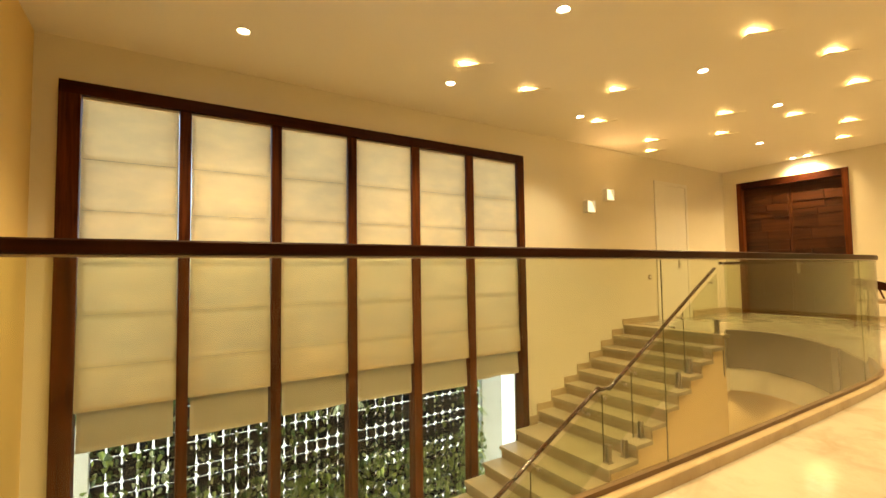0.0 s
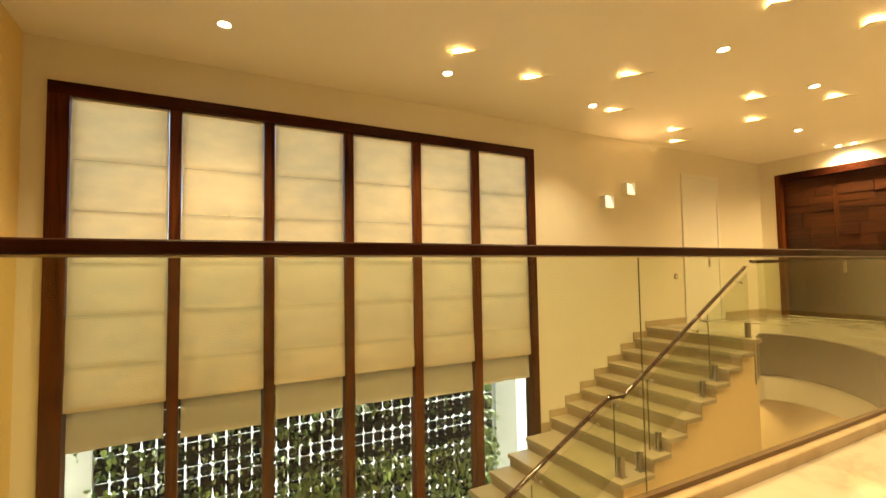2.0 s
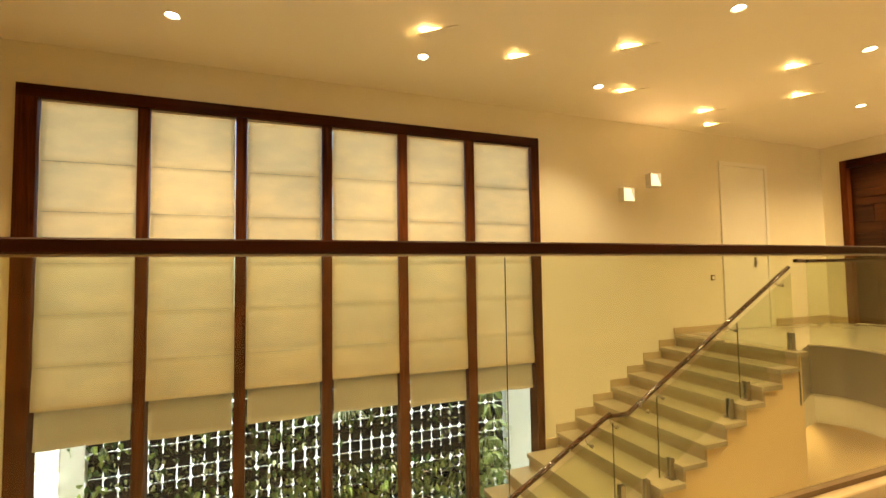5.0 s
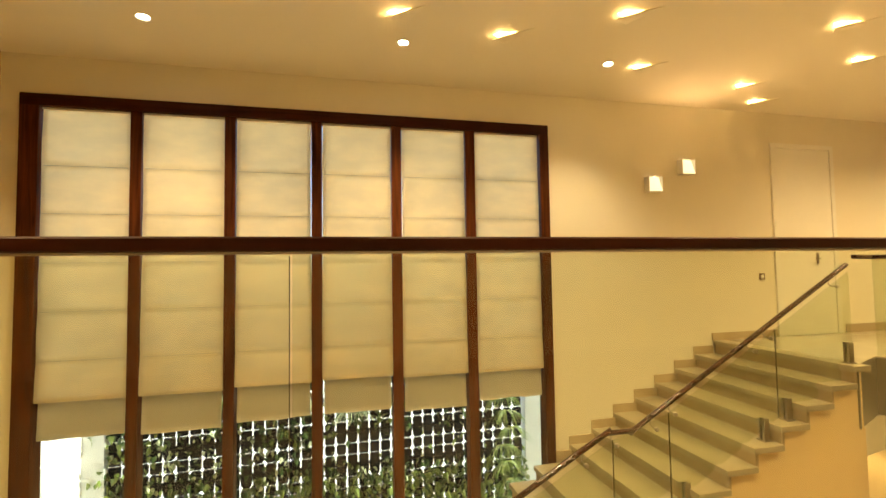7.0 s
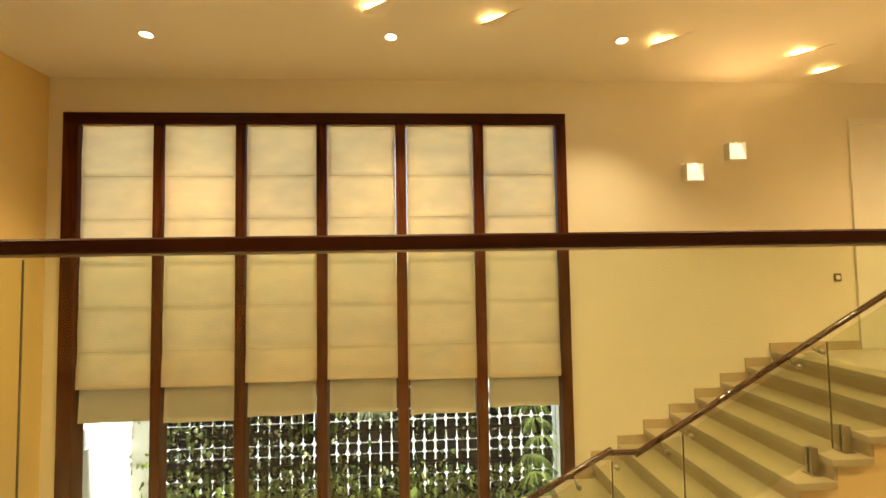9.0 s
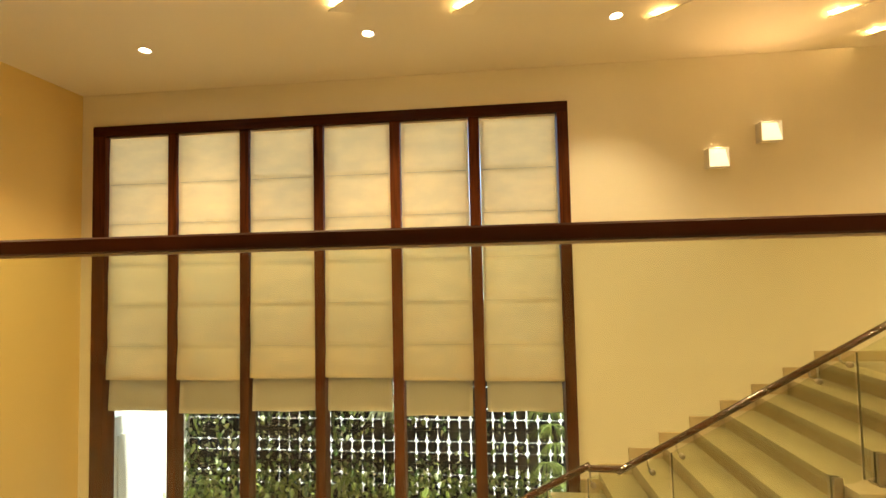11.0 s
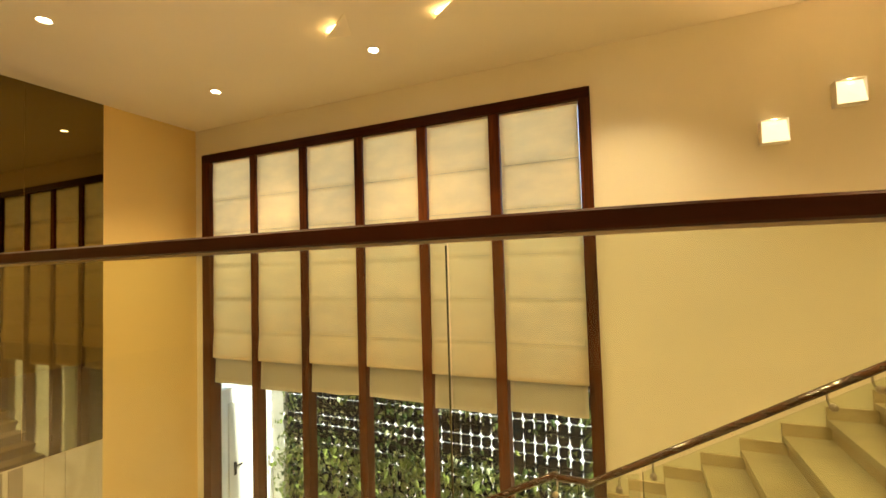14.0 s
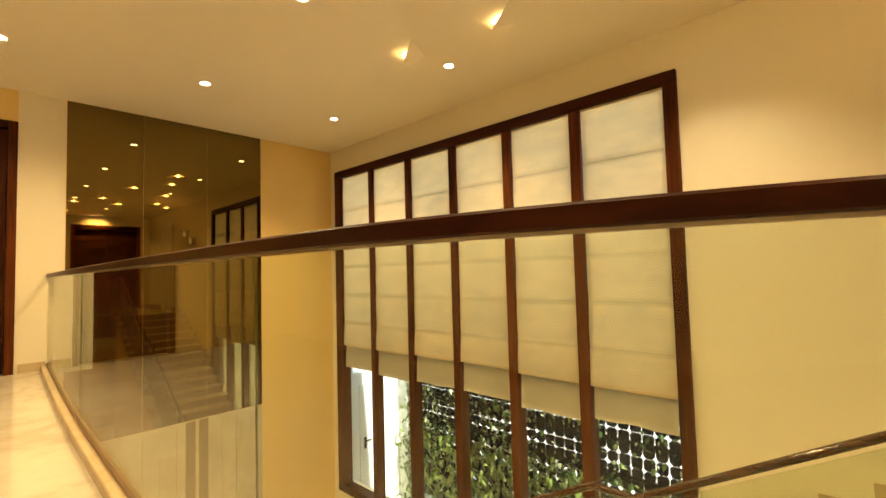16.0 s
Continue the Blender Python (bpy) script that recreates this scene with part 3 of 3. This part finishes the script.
prnd = random.Random(11)
z = 0.06
while z < DZ - 0.36:
    h = prnd.choice((0.14, 0.2, 0.28))
    h = min(h, DZ - 0.2 - z)
    for ya, yb in ((DY0 + 0.13, 3.66), (3.745, DY1 - 0.13)):
        cutp = ya + (yb - ya) * prnd.choice((0.35, 0.5, 0.65))
        for a, b in ((ya, cutp - 0.003), (cutp + 0.003, yb)):
            part("plank", box(XR + 0.10 - prnd.choice((0.006, 0.014, 0.024)), XR + 0.101, a, b, z, z + h - 0.006, 0.002), M_DOOR, d1)
    z += h
hb = box(XR + 0.070, XR + 0.077, 3.595, 3.655, 0.86, 1.16, 0.003)
add_box(hb, XR + 0.02, XR + 0.072, 3.61, 3.63, 1.085, 1.105, 0.004)
add_box(hb, XR + 0.015, XR + 0.035, 3.61, 3.72, 1.083, 1.107, 0.006)
part("handle", hb, M_STEEL, d1, "steel lever handle on a long plate")

d2 = thing("door_2", "white painted door in a white frame", "door", kind="structure")
part("frame", box(8.13, 8.20, 4.925, 4.99, 0, 2.73, 0.004), M_WHITE, d2)
part("frame", box(9.20, 9.27, 4.925, 4.99, 0, 2.73, 0.004), M_WHITE, d2)
part("frame", box(8.20, 9.20, 4.925, 4.99, 2.66, 2.73, 0.004), M_WHITE, d2)
leaf = part("leaf", box(8.203, 9.197, 4.938, 4.948, 0.005, 2.657), M_WHITE, d2)
hb = box(8.87, 8.91, 4.925, 4.938, 1.0, 1.16, 0.004)
add_box(hb, 8.80, 8.90, 4.885, 4.90, 1.07, 1.09, 0.004)
add_box(hb, 8.885, 8.90, 4.89, 4.93, 1.07, 1.09, 0.002)
part("handle", hb, M_STEEL, leaf, "steel lever handle")

d3 = thing("door_3", "dark wood door beside the pillar", "door", kind="structure")
part("frame", box(XL - 0.14, XL + 0.02, 0.84, 0.92, 0, 2.80, 0.004), M_WOODZ, d3)
part("frame", box(XL - 0.14, XL + 0.02, -0.3, -0.22, 0, 2.80, 0.004), M_WOODZ, d3)
part("frame", box(XL - 0.14, XL + 0.02, -0.22, 0.84, 2.72, 2.80, 0.004), M_WOODX, d3)
part("leaf", box(XL - 0.13, XL - 0.08, -0.215, 0.835, 0.005, 2.715, 0.003), M_WOODZ, d3)

# ---- wall lamps, switch ----
for x, z in [(6.075, 1.97), (6.59, 2.215)]:
    s = thing("wall_sconce", "white cube wall lamp with a glowing open front", "wall lamp", "cube sconces on the wall")
    s.location = (x, YF, z)
    w, h, d, t = 0.205, 0.205, 0.10, 0.006
    bm = box(0, w, -d, 0, 0, t)
    add_box(bm, 0, w, -d, -d + 0.012, h - t, h)
    add_box(bm, 0, t, -d, 0, t, h - t)
    add_box(bm, w - t, w, -d, 0, t, h - t)
    part("shade", bm, M_WHITE, s, "white cube shade")
    bm = bmesh.new()
    sl = [(t, -d + 0.004, t), (w - t, -d + 0.004, t), (w - t, -0.03, h - t), (t, -0.055, h - t)]
    lo = [bm.verts.new(p) for p in sl]
    hi = [bm.verts.new((p[0], p[1] + 0.004, p[2])) for p in sl]
    bm.faces.new(lo)
    bm.faces.new(hi[::-1])
    for i in range(4):
        bm.faces.new((lo[i], hi[i], hi[(i + 1) % 4], lo[(i + 1) % 4]))
    bmesh.ops.recalc_face_normals(bm, faces=bm.faces[:])
    part("diffuser", bm, M_SCONCE, s, "slanted glowing diffuser")
    lamp = new("sconce_bulb", bpy.data.lights.new("sconce_bulb", "SPOT"))
    lamp.data.energy = 7.5
    lamp.data.color = (1.0, 0.58, 0.25)
    lamp.data.spot_size = radians(104)
    lamp.data.spot_blend = 1.0
    lamp.data.shadow_soft_size = 0.03
    lamp.parent = s
    lamp.location = (w / 2, -0.075, h - 0.004)
    lamp.rotation_euler = (radians(180 + 38), 0, 0)
sw = thing("light_switch", "small dark framed wall switch", "switch")
part("plate", box(7.855, 7.945, 4.938, 4.9495, 0.795, 0.885, 0.003), M_BRONZE, sw)
part("rocker", box(7.875, 7.925, 4.932, 4.938, 0.815, 0.865, 0.003), M_WHITE, sw)

# ---- garden ----
tagged(link("ground", box(-40, 40, 5.2, 80, LOW - 0.1, LOW - 0.02), M_GROUND), "grey garden paving", "ground", kind="structure")
tagged(link("garden_wall_west", box(-1.1, -0.9, 5.2, 6.9, LOW, -0.79), M_OUTWALL), "white rendered garden wall with a door", "garden wall", kind="structure")
tagged(link("garden_wall_end", box(4.95, 5.4, 6.4, 6.6, LOW, 1.5), M_OUTWALL), "white rendered pier beside the green wall", "garden wall", kind="structure")
gd = thing("garden_door", "white garden door with a dark lever handle", "door")
part("leaf", box(-0.9, -0.87, 5.42, 6.05, LOW, -1.02, 0.004), M_WHITE, gd)
hb = box(-0.87, -0.86, 5.50, 5.55, -2.15, -1.95, 0.003)
add_box(hb, -0.85, -0.83, 5.50, 5.64, -2.02, -2.0, 0.003)
add_box(hb, -0.87, -0.83, 5.51, 5.53, -2.02, -2.0, 0.003)
part("handle", hb, M_BLACK, gd, "dark lever handle")
tagged(link("garden_pier", box(-0.9, -0.66, 6.35, 6.6, LOW, 0.6), M_OUTWALL), "cream rendered pier at the green wall", "garden wall", kind="structure")
gw = thing("green_wall", "living wall of black trays with climbing plants", "green wall")
GX0, GX1, GZ0, GZ1 = -0.82, 4.93, LOW, 0.6
PITCH, ROW, BASE = 0.155, 0.152, -3.094
nx, nz = int((GX1 - GX0) / PITCH), int((GZ1 - BASE) / ROW)


def tray_shape(kind, cut):
    """A shallow pot seen from the front: lowest, middle or top row of a tray of three, with rounded corners."""
    w, h, g = PITCH / 2, ROW, 0.010
    bottom = [(-w, 0.0), (w, 0.0), (w, 0.028), (w - g - cut * 0.5, 0.040), (w - g, 0.062)] if kind == 0 else [(-w + g + cut, 0.006), (w - g - cut, 0.006), (w - g - 0.004, 0.006 + cut)]
    top = [(w - 0.002, h - 0.012), (w - 0.004, h - 0.004), (-w + 0.004, h - 0.004), (-w + 0.002, h - 0.012)] if kind == 2 else [(w - g, h - 0.012 - cut), (w - g - cut, h - 0.012), (0.012, h - 0.012), (0.0, h - 0.020), (-0.012, h - 0.012), (-w + g + cut, h - 0.012), (-w + g, h - 0.012 - cut)]
    tail = [(-w + g, 0.062), (-w + g + cut * 0.5, 0.040), (-w, 0.028)] if kind == 0 else [(-w + g + 0.004, 0.006 + cut)]
    ring = bottom + top + tail
    n = len(ring)
    v = [(p, 6.450, q) for p, q in ring] + [(p, 6.490, q) for p, q in ring]
    f = [tuple(range(n)), tuple(range(2 * n - 1, n - 1, -1))] + [(k, k + n, (k + 1) % n + n, (k + 1) % n) for k in range(n)]
    return v, f


POTS = []
for kind in range(3):
    for cut in (0.008, 0.019, 0.028):
        v, f = tray_shape(kind, cut)
        me = bpy.data.meshes.new("tray")
        me.from_pydata(v, [], f)
        me.materials.append(M_BLACK)
        POTS.append((me, v, f))
trnd = random.Random(21)
verts, faces = [], []
for i in range(nx):
    for j in range(nz):
        x, z = GX0 + (i + 0.5) * PITCH, BASE + j * ROW
        open_joint = trnd.random() < 0.42 + 0.16 * max(0.0, x - 0.5)
        pot = POTS[3 * (j % 3) + (0 if not open_joint else trnd.choice((1, 2, 2)))]
        if 10 <= j < 18:
            ob = new("tray", pot[0])
            ob.parent = gw
            ob.location = (x, 0, z)
            continue
        k = len(verts)
        verts += [(x + a, b, z + c) for a, b, c in pot[1]]
        faces += [tuple(k + q for q in f) for f in pot[2]]
me = bpy.data.meshes.new("tray_rows")
me.from_pydata(verts, [], faces)
me.materials.append(M_BLACK)
tr = new("tray_rows", me)
tr.parent = gw
tr["kind"] = "stuff"
rnd = random.Random(5)


def leaves(count, mat, lo, hi, size, name, spread, bias):
    """Heart-shaped leaves hanging from the trays, thicker low down and towards the garden door."""
    verts, faces = [], []
    for _ in range(count):
        x = rnd.uniform(GX0, GX1)
        z = rnd.uniform(lo, hi)
        dens = noise.noise(Vector((x * 1.7 + bias, 0, z * 1.7))) * 0.9 + 0.42
        if z < -1.75:
            dens += 0.55
        if x > 3.2 and z > -1.7:
            dens -= 0.34
        elif x > 2.0 and z > -1.6:
            dens -= 0.10
        elif z > -1.75:
            dens += 0.16
        if rnd.random() > dens:
            continue
        y = 6.42 - abs(rnd.gauss(0, spread))
        s = size * rnd.uniform(0.55, 1.3)
        m = Matrix.Translation((x, y, z)) @ Euler((rnd.uniform(-1.9, -0.2), rnd.uniform(-0.5, 0.5), rnd.uniform(-0.9, 0.9))).to_matrix().to_4x4()
        k = len(verts)
        for p in ((0, 0, 0), (0.30 * s, 0.16 * s, 0.09 * s), (0.30 * s, 0.55 * s, 0.07 * s), (0, 1.1 * s, -0.10 * s), (-0.30 * s, 0.55 * s, 0.07 * s), (-0.30 * s, 0.16 * s, 0.09 * s)):
            verts.append(m @ Vector(p))
        faces += [(k, k + 1, k + 2, k + 3), (k, k + 3, k + 4, k + 5)]
    me = bpy.data.meshes.new(name)
    me.from_pydata(verts, [], faces)
    me.materials.append(mat)
    ob = new(name, me)
    ob.parent = gw
    ob["kind"] = "stuff"


def straps(cx, cz, count, length, mat):
    verts, faces = [], []
    for _ in range(count):
        a = rnd.uniform(-1.5, 1.5)
        ln = length * rnd.uniform(0.6, 1.1)
        w = 0.009
        out = rnd.uniform(0.05, 0.2)
        pts = []
        for k in range(6):
            f = k / 5
            pts.append(Vector((cx + math.sin(a) * ln * f * 0.7, 6.36 - out * f, cz + ln * (0.55 * f - 0.95 * f * f))))
        k0 = len(verts)
        for i, p in enumerate(pts):
            ww = w * (1 - 0.8 * i / 5)
            verts += [p + Vector((-ww, 0, 0)), p + Vector((ww, 0, 0))]
        faces += [(k0 + 2 * i, k0 + 2 * i + 1, k0 + 2 * i + 3, k0 + 2 * i + 2) for i in range(5)]
    me = bpy.data.meshes.new("strap_plant")
    me.from_pydata(verts, [], faces)
    me.materials.append(mat)
    ob = new("strap_plant", me)
    ob.parent = gw


straps(1.65, -0.75, 50, 0.45, M_LEAF3)
straps(2.35, -0.9, 40, 0.4, M_LEAF3)
for q in range(7):
    straps(4.55 + 0.06 * (q % 3), -0.9 - 0.25 * q, 45, 0.45, M_LEAF2)
leaves(4600, M_LEAF, GZ0, GZ1, 0.085, "foliage", 0.05, 0.0)
leaves(2400, M_LEAF2, GZ0, GZ1, 0.085, "foliage", 0.07, 3.0)
leaves(2800, M_LEAF2, GZ0, -1.85, 0.10, "foliage", 0.10, 5.0)
leaves(1500, M_LEAF3, -1.9, GZ1, 0.07, "foliage", 0.07, 9.0)

# ---- chair ----
ch = thing("armchair", "dark curved wooden chair with a leather seat", "chair")
part("seat", box(-0.24, 0.24, -0.22, 0.24, 0.42, 0.47, 0.02), M_SEAT, ch)
for sx, sy in ((-0.2, -0.2), (0.2, -0.2), (-0.2, 0.2), (0.2, 0.2)):
    part("leg", sweep([(sx * 1.15, sy * 1.15, 0), (sx, sy, 0.44)], round_profile(0.017, 8)), M_WOODZ, ch, smooth=True)
part("backrest", sweep(smooth_path([(-0.28, 0.12, 0.66), (-0.27, -0.15, 0.74), (0, -0.29, 0.78), (0.27, -0.15, 0.74), (0.28, 0.12, 0.66)], 5), [(-0.012, -0.085), (0.012, -0.085), (0.016, 0.030), (0.008, 0.036), (-0.012, 0.030)]), M_WOODX, ch)
for f in (-0.20, -0.10, 0.0, 0.10, 0.20):
    part("back_slat", sweep([(f * 0.95, -0.20 + 0.3 * f * f, 0.46), (f * 1.15, -0.29 + 1.9 * f * f, 0.76)], [(-0.010, -0.004), (0.010, -0.004), (0.010, 0.004), (-0.010, 0.004)]), M_WOODZ, ch)
for sx in (-1, 1):
    part("arm_post", sweep([(0.225 * sx, 0.17, 0.45), (0.275 * sx, 0.11, 0.66)], round_profile(0.014, 8)), M_WOODZ, ch, smooth=True)
ch.matrix_world = pose(9.45, 2.12, 0, 0, 0, 215)
